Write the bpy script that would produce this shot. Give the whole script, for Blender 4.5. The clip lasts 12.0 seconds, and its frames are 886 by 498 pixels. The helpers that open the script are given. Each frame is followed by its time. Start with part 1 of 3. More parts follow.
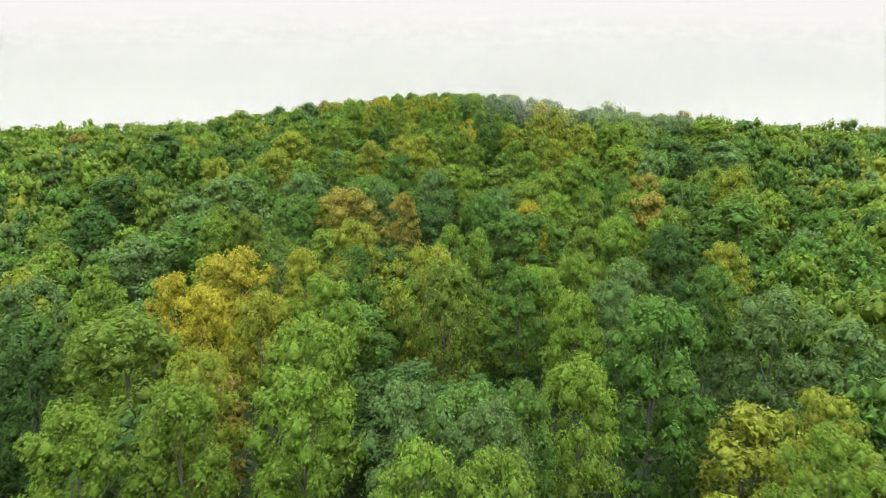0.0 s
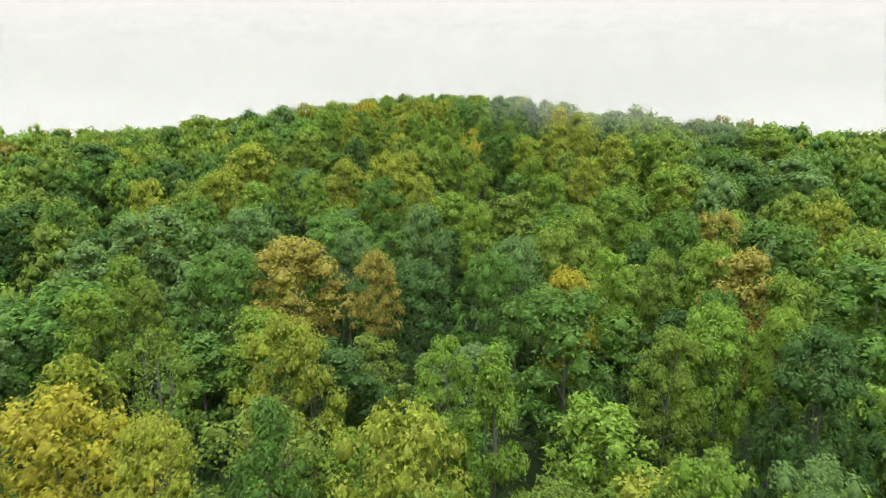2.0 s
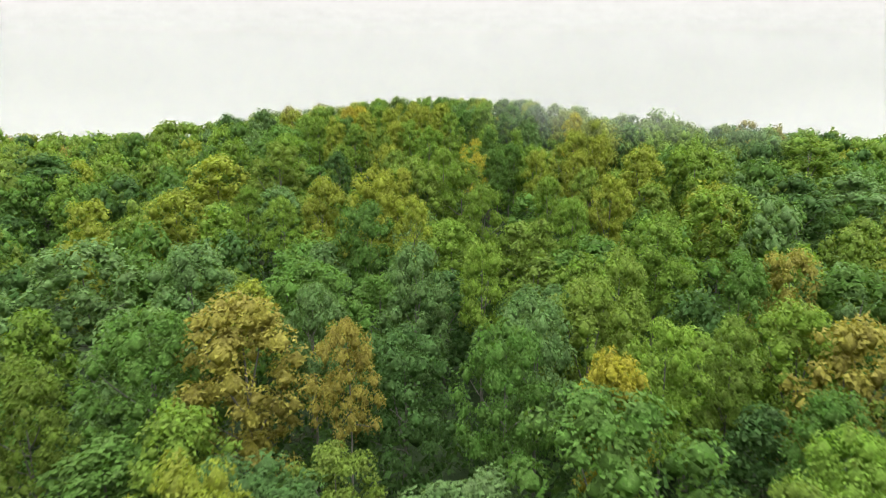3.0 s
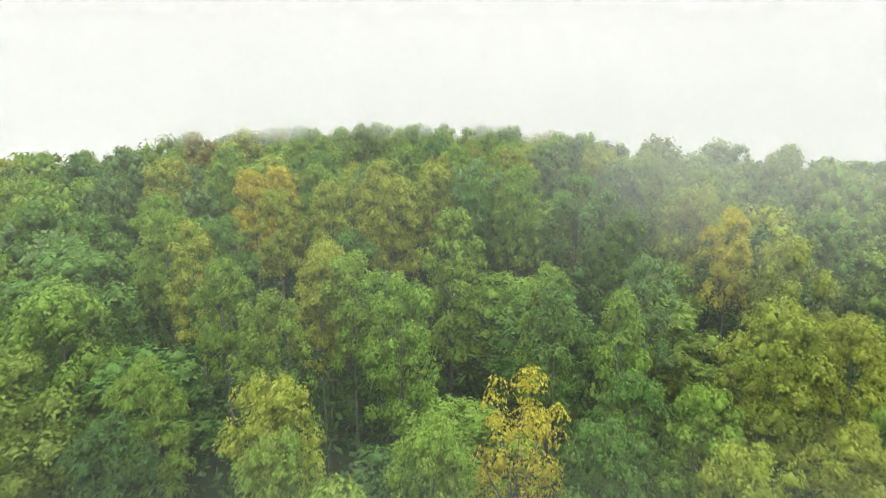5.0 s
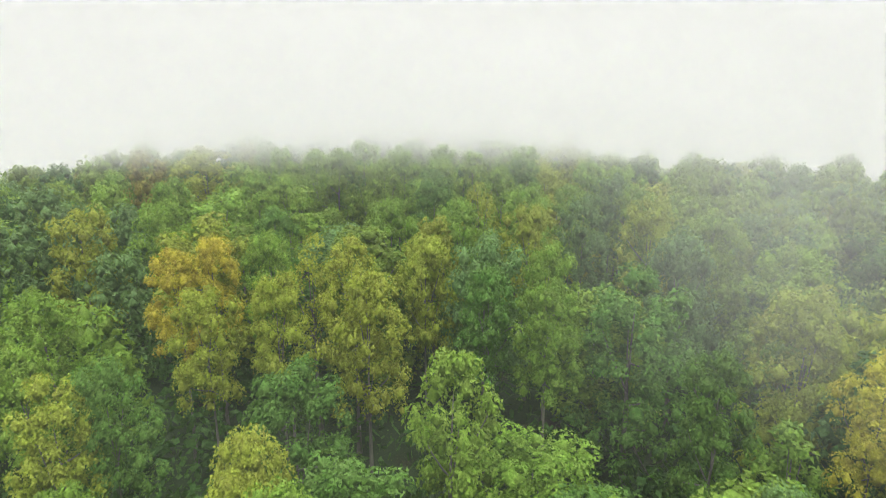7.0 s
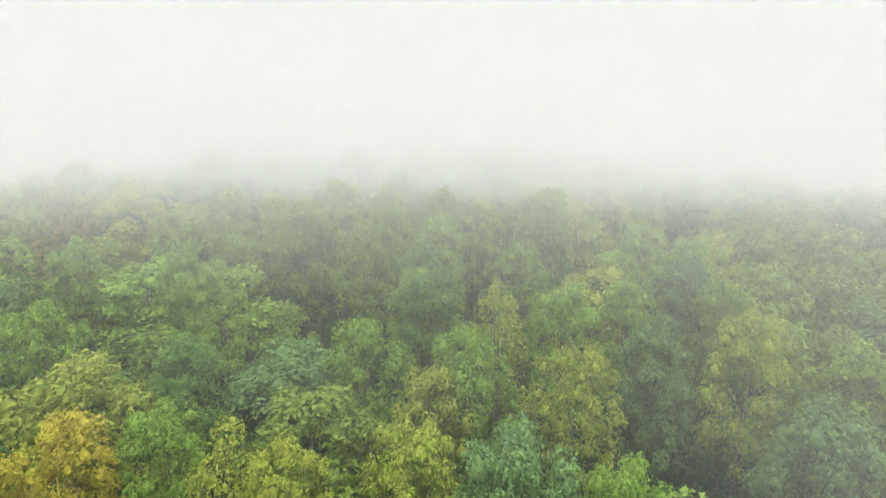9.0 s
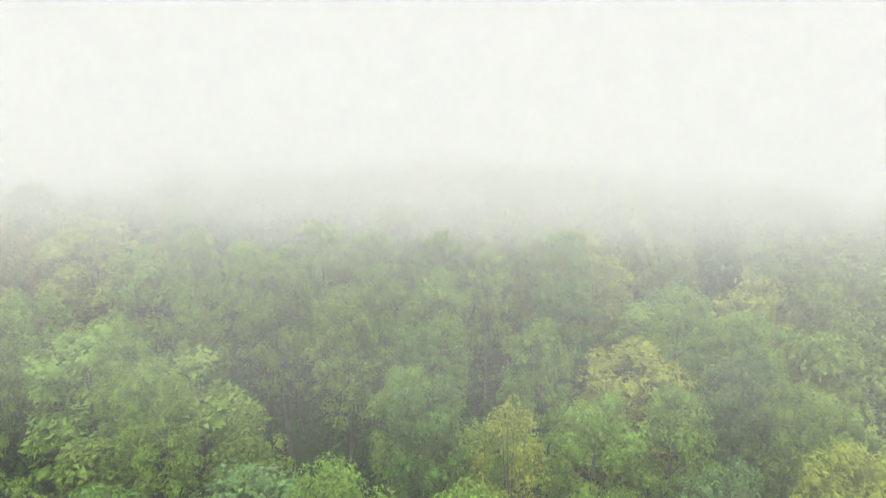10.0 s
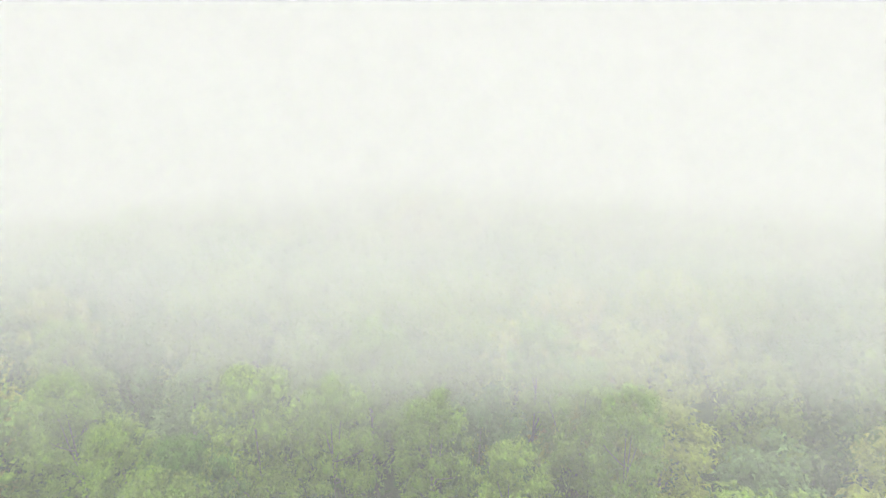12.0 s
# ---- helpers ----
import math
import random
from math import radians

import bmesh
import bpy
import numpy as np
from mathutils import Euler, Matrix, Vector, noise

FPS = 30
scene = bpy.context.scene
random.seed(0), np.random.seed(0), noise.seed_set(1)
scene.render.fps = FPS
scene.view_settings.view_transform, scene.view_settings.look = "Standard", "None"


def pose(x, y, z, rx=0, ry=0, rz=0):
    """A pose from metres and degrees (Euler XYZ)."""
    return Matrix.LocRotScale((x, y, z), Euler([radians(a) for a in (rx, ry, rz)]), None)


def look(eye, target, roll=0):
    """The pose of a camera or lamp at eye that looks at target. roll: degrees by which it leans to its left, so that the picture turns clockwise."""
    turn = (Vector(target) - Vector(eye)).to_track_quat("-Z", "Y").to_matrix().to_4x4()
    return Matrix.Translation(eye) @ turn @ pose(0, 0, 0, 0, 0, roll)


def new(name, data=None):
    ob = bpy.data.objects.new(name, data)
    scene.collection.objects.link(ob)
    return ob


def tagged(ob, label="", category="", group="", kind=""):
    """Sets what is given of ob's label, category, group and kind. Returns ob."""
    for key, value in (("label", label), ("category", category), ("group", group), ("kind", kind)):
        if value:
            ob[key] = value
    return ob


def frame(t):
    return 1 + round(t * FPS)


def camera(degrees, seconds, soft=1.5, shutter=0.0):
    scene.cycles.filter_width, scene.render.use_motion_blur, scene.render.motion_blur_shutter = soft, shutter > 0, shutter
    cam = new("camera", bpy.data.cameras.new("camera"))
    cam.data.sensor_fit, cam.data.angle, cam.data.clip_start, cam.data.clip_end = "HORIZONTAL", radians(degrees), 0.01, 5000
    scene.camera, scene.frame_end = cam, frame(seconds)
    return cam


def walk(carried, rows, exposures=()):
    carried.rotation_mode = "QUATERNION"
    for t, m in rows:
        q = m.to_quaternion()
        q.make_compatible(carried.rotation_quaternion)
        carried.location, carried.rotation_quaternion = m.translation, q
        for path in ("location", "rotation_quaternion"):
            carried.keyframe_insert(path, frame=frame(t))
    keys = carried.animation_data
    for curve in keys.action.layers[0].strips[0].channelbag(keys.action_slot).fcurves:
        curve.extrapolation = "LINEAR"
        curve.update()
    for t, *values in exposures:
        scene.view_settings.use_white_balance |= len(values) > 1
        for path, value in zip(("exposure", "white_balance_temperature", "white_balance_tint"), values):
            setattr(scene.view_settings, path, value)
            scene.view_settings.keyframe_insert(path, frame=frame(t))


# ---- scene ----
# Camera: a drone that climbs a wooded hillside towards low cloud
cam = camera(70.0, 12.0, soft=1.0, shutter=0.2)
PATH = (
    (0.0, 0.00, 0.00, 16.20, 0.0, -10.5, 0.0),
    (0.5, 0.14, 6.68, 16.56, 0.0, -10.5, 0.0),
    (1.0, 0.29, 13.40, 17.13, 0.0, -10.6, 0.0),
    (1.5, 0.43, 20.08, 17.74, 0.0, -10.6, 0.0),
    (2.0, 0.58, 26.67, 18.37, 0.0, -10.6, 0.0),
    (2.5, 0.72, 33.25, 19.04, -0.1, -10.6, 0.0),
    (2.7, 0.76, 35.90, 19.30, -0.1, -10.6, 0.0),
    (4.3, 1.06, 81.90, 25.70, 0.0, -11.3, 0.0),
    (4.5, 1.20, 89.19, 27.35, -0.1, -11.8, 0.1),
    (4.7, 1.30, 94.36, 28.58, -0.1, -12.3, 0.1),
    (5.0, 1.40, 100.13, 30.00, -0.1, -13.1, 0.1),
    (5.5, 1.51, 104.79, 31.16, -0.1, -13.7, 0.1),
    (6.0, 1.61, 109.39, 32.39, 0.0, -14.4, 0.2),
    (6.5, 1.65, 113.75, 33.60, -0.1, -15.1, 0.2),
    (6.7, 1.68, 115.41, 34.19, -0.1, -15.3, 0.2),
    (8.3, 1.68, 130.40, 37.45, 0.0, -17.4, 0.0),
    (8.5, 1.72, 132.24, 37.90, 0.0, -17.6, 0.0),
    (9.0, 1.75, 136.90, 39.07, 0.0, -18.3, 0.0),
    (9.5, 1.82, 141.70, 40.29, 0.0, -19.1, 0.1),
    (10.0, 1.82, 146.51, 41.42, -0.1, -19.8, 0.1),
    (10.5, 1.97, 151.40, 42.45, 0.0, -20.4, 0.1),
    (11.0, 2.04, 156.25, 43.35, 0.0, -21.1, 0.1),
    (11.5, 2.15, 161.00, 43.83, 0.1, -21.4, 0.1),
    (12.0, 2.11, 165.70, 44.12, 0.1, -21.6, -0.2),
)
walk(cam, [(t, pose(x, y, z, 90 + pitch, roll, yaw)) for t, x, y, z, yaw, pitch, roll in PATH],
     exposures=((0.0, 0.0), (2.5, 0.0), (4.5, 0.1), (5.5, 0.12), (6.5, 0.0), (12.0, 0.0)))
scene.cycles.transparent_max_bounces = 48

# ---- daylight: bright overcast, brighter overhead than at the horizon ----
SUN_TURN, SUN_UP = radians(200), radians(58)
world = bpy.data.worlds.new("overcast_sky")
scene.world = world
world.use_nodes = True


class Nodes:
    """Small helper to write node trees in one line each."""

    def __init__(self, tree):
        self.tree = tree
        tree.nodes.clear()

    def add(self, kind, values=None, **settings):
        node = self.tree.nodes.new(kind)
        for key, value in settings.items():
            setattr(node, key, value)
        for key, value in (values or {}).items():
            if isinstance(value, bpy.types.NodeSocket):
                self.tree.links.new(value, node.inputs[key])
            else:
                node.inputs[key].default_value = value
        return node

    def math(self, operation, a, b=0.0, clamp=False):
        return self.add("ShaderNodeMath", {0: a, 1: b}, operation=operation, use_clamp=clamp).outputs[0]

    def ramp(self, fac, stops, mode="LINEAR"):
        node = self.add("ShaderNodeValToRGB", {"Fac": fac})
        node.color_ramp.interpolation = mode
        while len(node.color_ramp.elements) < len(stops):
            node.color_ramp.elements.new(0.5)
        for element, (place, colour) in zip(node.color_ramp.elements, stops):
            element.position = place
            element.color = (*colour, 1) if len(colour) == 3 else colour
        return node.outputs["Color"]

    def mix(self, fac, a, b, blend="MIX"):
        node = self.add("ShaderNodeMix", data_type="RGBA", blend_type=blend)
        for socket, value in ((node.inputs[0], fac), (node.inputs[6], a), (node.inputs[7], b)):
            if isinstance(value, bpy.types.NodeSocket):
                self.tree.links.new(value, socket)
            else:
                socket.default_value = value if not isinstance(value, tuple) or len(value) == 4 else (*value, 1)
        return node.outputs[2]

    def noise(self, scale, detail=3.0, vector=None, rough=0.55):
        values = {"Scale": scale, "Detail": detail, "Roughness": rough}
        if vector is not None:
            values["Vector"] = vector
        return self.add("ShaderNodeTexNoise", values).outputs["Fac"]


n = Nodes(world.node_tree)
sky = n.add("ShaderNodeTexSky", sky_type="NISHITA", sun_disc=False, sun_elevation=SUN_UP, sun_rotation=SUN_TURN,
            air_density=1.0, dust_density=4.0)
up = n.add("ShaderNodeSeparateXYZ", {0: n.add("ShaderNodeTexCoord").outputs["Generated"]}).outputs["Z"]
cloud = n.ramp(up, ((0.0, (0.95, 0.925, 0.895)), (0.22, (0.95, 0.928, 0.9)), (1.0, (4.4, 4.4, 4.35))))
clear = n.add("ShaderNodeBackground", {"Color": sky.outputs["Color"], "Strength": 0.0008})
cover = n.add("ShaderNodeBackground", {"Color": cloud, "Strength": 1.0})
both = n.add("ShaderNodeAddShader", {0: clear.outputs[0], 1: cover.outputs[0]})
n.add("ShaderNodeOutputWorld", {"Surface": both.outputs[0]})

sun = new("sun", bpy.data.lights.new("sun", "SUN"))
sun.data.energy, sun.data.angle, sun.data.color = 1.2, radians(25), (1.0, 0.97, 0.9)
sun.matrix_world = look((60, -120, 200), (0, 0, 0))


# ---- materials ----
def material(name):
    made = bpy.data.materials.new(name)
    made.use_nodes = True
    return made, Nodes(made.node_tree)


def leaf_surface(n, tint):
    """Leaves: patches of paler and yellower sprays, fine leaf-by-leaf mottling and relief, thin enough to let light through."""
    island = n.add("ShaderNodeNewGeometry").outputs["Random Per Island"]
    place = n.add("ShaderNodeTexCoord").outputs["Object"]
    patch = n.noise(0.8, 2.0, place)
    leafy = n.noise(5.5, 3.0, place, 0.65)
    fleck = n.ramp(leafy, ((0.32, (0, 0, 0)), (0.68, (1, 1, 1))))
    value = n.math("ADD", n.math("MULTIPLY", island, 0.55), n.math("ADD", n.math("MULTIPLY", patch, 0.4), n.math("MULTIPLY", fleck, 0.6)))
    shift = n.add("ShaderNodeHueSaturation", {
        "Hue": n.math("ADD", 0.480, n.math("MULTIPLY", patch, 0.04)),
        "Saturation": n.math("ADD", 0.9, n.math("MULTIPLY", patch, 0.2)),
        "Value": n.math("ADD", 0.45, value),
        "Color": tint}).outputs["Color"]
    relief = n.add("ShaderNodeBump", {"Height": leafy, "Strength": 0.6, "Distance": 0.12}).outputs[0]
    skin = n.add("ShaderNodeBsdfPrincipled", {"Base Color": shift, "Roughness": 0.65, "Specular IOR Level": 0.12, "Normal": relief})
    glow = n.add("ShaderNodeBsdfTranslucent", {"Color": n.mix(1.0, shift, (1.2, 1.15, 0.5), "MULTIPLY"), "Normal": relief})
    both = n.add("ShaderNodeMixShader", {0: 0.34, 1: skin.outputs[0], 2: glow.outputs[0]})
    n.add("ShaderNodeOutputMaterial", {"Surface": both.outputs[0]})


def leaf_material():
    """The foliage of a single tree, in that tree's own tint."""
    made, n = material("leaves")
    leaf_surface(n, n.add("ShaderNodeObjectInfo").outputs["Color"])
    return made


def far_leaf_material():
    """Far woods: each tree of the joined mesh has the tint of its species."""
    made, n = material("far_leaves")
    leaf_surface(n, n.add("ShaderNodeAttribute", attribute_name="species").outputs["Color"])
    return made


def bark_material():
    made, n = material("bark")
    place = n.add("ShaderNodeTexCoord").outputs["Object"]
    long = n.add("ShaderNodeMapping", {"Vector": place, "Scale": (9.0, 9.0, 1.4)}).outputs[0]
    grain = n.noise(2.0, 5.0, long, 0.7)
    colour = n.mix(n.noise(0.7, 3.0, place), n.ramp(grain, ((0.3, (0.05, 0.042, 0.034)), (0.7, (0.19, 0.165, 0.14)))),
                   (0.13, 0.14, 0.11))
    bump = n.add("ShaderNodeBump", {"Height": grain, "Strength": 0.7, "Distance": 0.05})
    skin = n.add("ShaderNodeBsdfPrincipled", {"Base Color": colour, "Roughness": 0.9, "Normal": bump.outputs[0]})
    n.add("ShaderNodeOutputMaterial", {"Surface": skin.outputs[0]})
    return made


def ground_material():
    made, n = material("forest_floor")
    place = n.add("ShaderNodeTexCoord").outputs["Object"]
    litter = n.ramp(n.noise(5.0, 6.0, place, 0.7), ((0.3, (0.02, 0.018, 0.010)), (0.7, (0.08, 0.062, 0.034))))
    moss = n.ramp(n.noise(0.35, 4.0, place), ((0.22, (0, 0, 0)), (0.42, (1, 1, 1))))
    colour = n.mix(moss, litter, (0.03, 0.056, 0.016))
    bump = n.add("ShaderNodeBump", {"Height": n.noise(7.0, 5.0, place), "Strength": 0.8, "Distance": 0.12})
    skin = n.add("ShaderNodeBsdfPrincipled", {"Base Color": colour, "Roughness": 0.95, "Normal": bump.outputs[0]})
    n.add("ShaderNodeOutputMaterial", {"Surface": skin.outputs[0]})
    return made


def droplets(n, depth):
    """White cloud droplets that scatter both ways, as thick as the optical depth given."""
    cover = n.math("SUBTRACT", 1.0, n.math("POWER", 2.718, n.math("MULTIPLY", depth, -1.0)))
    front = n.add("ShaderNodeBsdfDiffuse", {"Color": (0.580, 0.591, 0.583, 1)})
    back = n.add("ShaderNodeBsdfTranslucent", {"Color": (0.580, 0.591, 0.583, 1)})
    drops = n.add("ShaderNodeMixShader", {0: 0.5, 1: front.outputs[0], 2: back.outputs[0]})
    gap = n.add("ShaderNodeBsdfTransparent")
    both = n.add("ShaderNodeMixShader", {0: cover, 1: gap.outputs[0], 2: drops.outputs[0]})
    n.add("ShaderNodeOutputMaterial", {"Surface": both.outputs[0]})


def mist_material(name, amount, grain, seed, fade, thin, base):
    """A thin layer of cloud droplets: white, scattering both ways, torn by soft noise and fading out at its rim."""
    made, n = material(name)
    coord = n.add("ShaderNodeTexCoord")
    x, y, z = n.add("ShaderNodeSeparateXYZ", {0: coord.outputs["Generated"]}).outputs
    place = n.add("ShaderNodeMapping", {"Vector": coord.outputs["Object"], "Location": (seed * 7.3, seed * 3.1, seed)}).outputs[0]
    torn = n.ramp(n.noise(grain, 4.0, place, 0.5), ((0.32, (thin, thin, thin)), (0.68, (1, 1, 1))), "EASE")
    rim = n.ramp(z, ((0.0, (0, 0, 0)), (base, (1, 1, 1)), (max(base, 1 - fade), (1, 1, 1)), (0.99, (0, 0, 0))), "EASE")
    side = n.ramp(x, ((0.0, (0, 0, 0)), (0.25, (1, 1, 1)), (0.75, (1, 1, 1)), (1.0, (0, 0, 0))), "EASE")
    depth = n.math("MULTIPLY", n.math("MULTIPLY", torn, rim), n.math("MULTIPLY", side, amount))
    droplets(n, depth)
    return made


# Leaf colours of early autumn
GREENS = {
    "deep": (0.054, 0.110, 0.030), "mid": (0.078, 0.154, 0.031), "fresh": (0.127, 0.211, 0.032),
    "olive": (0.122, 0.186, 0.032), "grey": (0.098, 0.169, 0.056), "yellow": (0.188, 0.230, 0.033),
    "gold": (0.292, 0.275, 0.034), "rust": (0.195, 0.182, 0.040)}
LEAVES, FAR_LEAVES, BARK, FLOOR = leaf_material(), far_leaf_material(), bark_material(), ground_material()


# ---- ground ----
RIDGE_Y = (-300, 0, 50, 60, 75, 97, 119, 131, 145, 162, 175, 188, 206, 222, 254, 323, 413, 800, 4000)
RIDGE_Z = (-26, -12.5, -8.7, -8.2, -7.0, -3.6, 1.2, 4.6, 8.0, 10.3, 10.8, 11.3, 12.0, 11.2, 4.2, -14.1, -40.3, -155.0, -1000.0)


def ground_height(x, y):
    """The hill: a rounded shoulder that falls off to both sides, lower to the west."""
    height = 0.0
    for step in (-9, -4.5, 0, 4.5, 9):
        height += float(np.interp(y + step, RIDGE_Y, RIDGE_Z)) / 5
    back = min(1.0, max(0.0, (y - 150) / 40))
    fall = (1 - back) * 12.0 * (1 - math.exp(-(x / 95) ** 2)) * min(1.0, max(0.0, y / 90))
    fall += back * (7.2 * (1 - math.exp(-(x / 62) ** 2)) + 3.0 * (1 - math.exp(-(x / 150) ** 4)))
    west = 3.0 / (1 + math.exp((x + 26) / 7)) * min(1.0, max(0.0, (190 - y) / 60))
    roll = 1.0 * noise.noise((x * 0.03, y * 0.03, 0.3)) + 0.4 * noise.noise((x * 0.11, y * 0.11, 2.0))
    return height - fall - west - 0.22 * max(0.0, abs(x) - 170) + roll


def mesh_object(name, verts, faces, mat, parent=None, smooth=False):
    mesh = bpy.data.meshes.new(name)
    mesh.from_pydata(verts, [], faces)
    mesh.materials.append(mat)
    if smooth:
        mesh.polygons.foreach_set("use_smooth", [True] * len(mesh.polygons))
    ob = new(name, mesh)
    ob.parent = parent
    return ob


def build_ground():
    xs = sorted({*range(-160, 161, 5), *range(-400, 401, 40), *range(-3200, 3201, 400)})
    ys = sorted({*range(-60, 261, 5), *range(-400, 801, 40), *range(-1600, 4001, 400)})
    verts = [(x, y, ground_height(x, y)) for y in ys for x in xs]
    w = len(xs)
    faces = [(j * w + i, j * w + i + 1, (j + 1) * w + i + 1, (j + 1) * w + i) for j in range(len(ys) - 1) for i in range(w - 1)]
    tagged(mesh_object("ground", verts, faces, FLOOR, smooth=True), "hillside forest floor of brown leaf litter and moss",
           "ground", kind="structure")


build_ground()


# ---- trees ----
ICO = [(0, 0, 1)] + [(0.894 * math.cos(a), 0.894 * math.sin(a), 0.447) for a in np.arange(5) * 1.2566] + \
      [(0.894 * math.cos(a), 0.894 * math.sin(a), -0.447) for a in np.arange(5) * 1.2566 + 0.6283] + [(0, 0, -1)]
ICO_FACES = [(0, 1 + k, 1 + (k + 1) % 5) for k in range(5)] + [(1 + k, 6 + k, 1 + (k + 1) % 5) for k in range(5)] + \
            [(1 + (k + 1) % 5, 6 + k, 6 + (k + 1) % 5) for k in range(5)] + [(6 + k, 11, 6 + (k + 1) % 5) for k in range(5)]
OCTA = [(1, 0, 0), (0, 1, 0), (-1, 0, 0), (0, -1, 0), (0, 0, 1), (0, 0, -1)]
OCTA_FACES = [(0, 1, 4), (1, 2, 4), (2, 3, 4), (3, 0, 4), (1, 0, 5), (2, 1, 5), (3, 2, 5), (0, 3, 5)]


def crown_arrays(rng, radius, low, top, clumps, leaves, size, rough=False, core=0.68, gaps=0.0, point=0.5):
    """Pointed leaves over the lumps of a domed, lobed crown. Returns vertices, triangles and the lumps' centres."""
    middle, half = low + (top - low) * 0.42, (top - low) * 0.58
    lobes = rng.uniform(0, 2 * math.pi, 3)
    spread = 1.70 / math.sqrt(clumps)
    centres, sizes = [], []
    for k in range(clumps):
        z = 1 - 1.62 * (k + 0.5) / clumps
        turn = k * 2.39996 + rng.normal(0, 0.3)
        z = min(0.97, max(-0.7, z + rng.normal(0, 0.13)))
        bulge = 1 + 0.13 * math.sin(2 * turn + lobes[0]) + 0.12 * math.sin(3 * turn + lobes[1] + 2 * z) + 0.08 * math.sin(5 * turn + lobes[2] - 3 * z)
        out = rng.uniform(0.66, 0.92) if rng.random() > 0.22 else rng.uniform(0.25, 0.6)
        ring = max(0.0, 1 - abs(z) ** (2.3 if z < 0 else 3.3 - 2 * point)) ** (0.5 if z < 0 else point)
        high = half if z > 0 else (middle - low) / 0.62
        centres.append((math.cos(turn) * radius * bulge * out * ring, math.sin(turn) * radius * bulge * out * ring, middle + z * high * (0.74 + 0.26 * out)))
        sizes.append(radius * spread * rng.uniform(0.72, 1.28) * (1.25 if out < 0.6 else 1.0))
    centres, sizes = np.array(centres), np.array(sizes)
    centres[:, 2] = np.minimum(centres[:, 2], top - sizes * 0.7)
    # leaves lie on the lumps, thicker above than below
    which = rng.choice(clumps, leaves, p=sizes ** 2 / (sizes ** 2).sum())
    d = rng.normal(size=(leaves, 3))
    d /= np.linalg.norm(d, axis=1)[:, None]
    flip = (d[:, 2] < -0.1) & (rng.random(leaves) < 0.75)
    d[flip, 2] *= -1
    shell = rng.uniform(0.86, 1.08, leaves)[:, None]
    flat = np.array((0.98, 0.98, 1.08))
    at = centres[which] + d * shell * sizes[which][:, None] * flat
    facing = d * 0.8 + np.array((0, 0, 0.25)) + rng.normal(scale=0.38, size=(leaves, 3))
    facing /= np.linalg.norm(facing, axis=1)[:, None]
    along = d * 0.5 + rng.normal(size=(leaves, 3)) * 0.6 - np.array((0, 0, 0.25))
    along -= facing * (along * facing).sum(1)[:, None]
    along /= np.linalg.norm(along, axis=1)[:, None]
    across = np.cross(facing, along)
    long = size * rng.uniform(0.65, 1.4, leaves)[:, None]
    wide = long * rng.uniform(0.55, 0.85, leaves)[:, None]
    verts = np.stack((at - across * wide * 0.5, at + across * wide * 0.5, at + along * long), 1).reshape(-1, 3)
    faces = np.arange(leaves * 3).reshape(-1, 3)
    # the dense twigs and leaves inside each lump
    shape, sides = (np.array(OCTA, float), np.array(OCTA_FACES)) if rough else (np.array(ICO, float), np.array(ICO_FACES))
    keep = rng.random(clumps) >= gaps
    lumps = centres[keep][:, None, :] + (shape[None] * rng.uniform(0.75, 1.15, (keep.sum(), len(shape), 1))) * (sizes[keep][:, None, None] * core * flat)
    more = (np.arange(keep.sum()) * len(shape))[:, None, None] + sides[None] + len(verts)
    return np.concatenate((verts, lumps.reshape(-1, 3))), np.concatenate((faces, more.reshape(-1, 3))), centres


def tube(verts, faces, points, radii, sides=6):
    """Adds a tapered tube along points to the lists."""
    first = len(verts)
    for i, (p, r) in enumerate(zip(points, radii)):
        way = Vector(points[min(i + 1, len(points) - 1)]) - Vector(points[max(i - 1, 0)])
        turn = way.to_track_quat("Z", "Y")
        for k in range(sides):
            a = 2 * math.pi * k / sides
            verts.append(tuple(Vector(p) + turn @ Vector((math.cos(a) * r, math.sin(a) * r, 0))))
    for i in range(len(points) - 1):
        for k in range(sides):
            a, b = first + i * sides + k, first + i * sides + (k + 1) % sides
            faces.append((a, b, b + sides, a + sides))
    faces.append(tuple(first + (len(points) - 1) * sides + k for k in range(sides)))


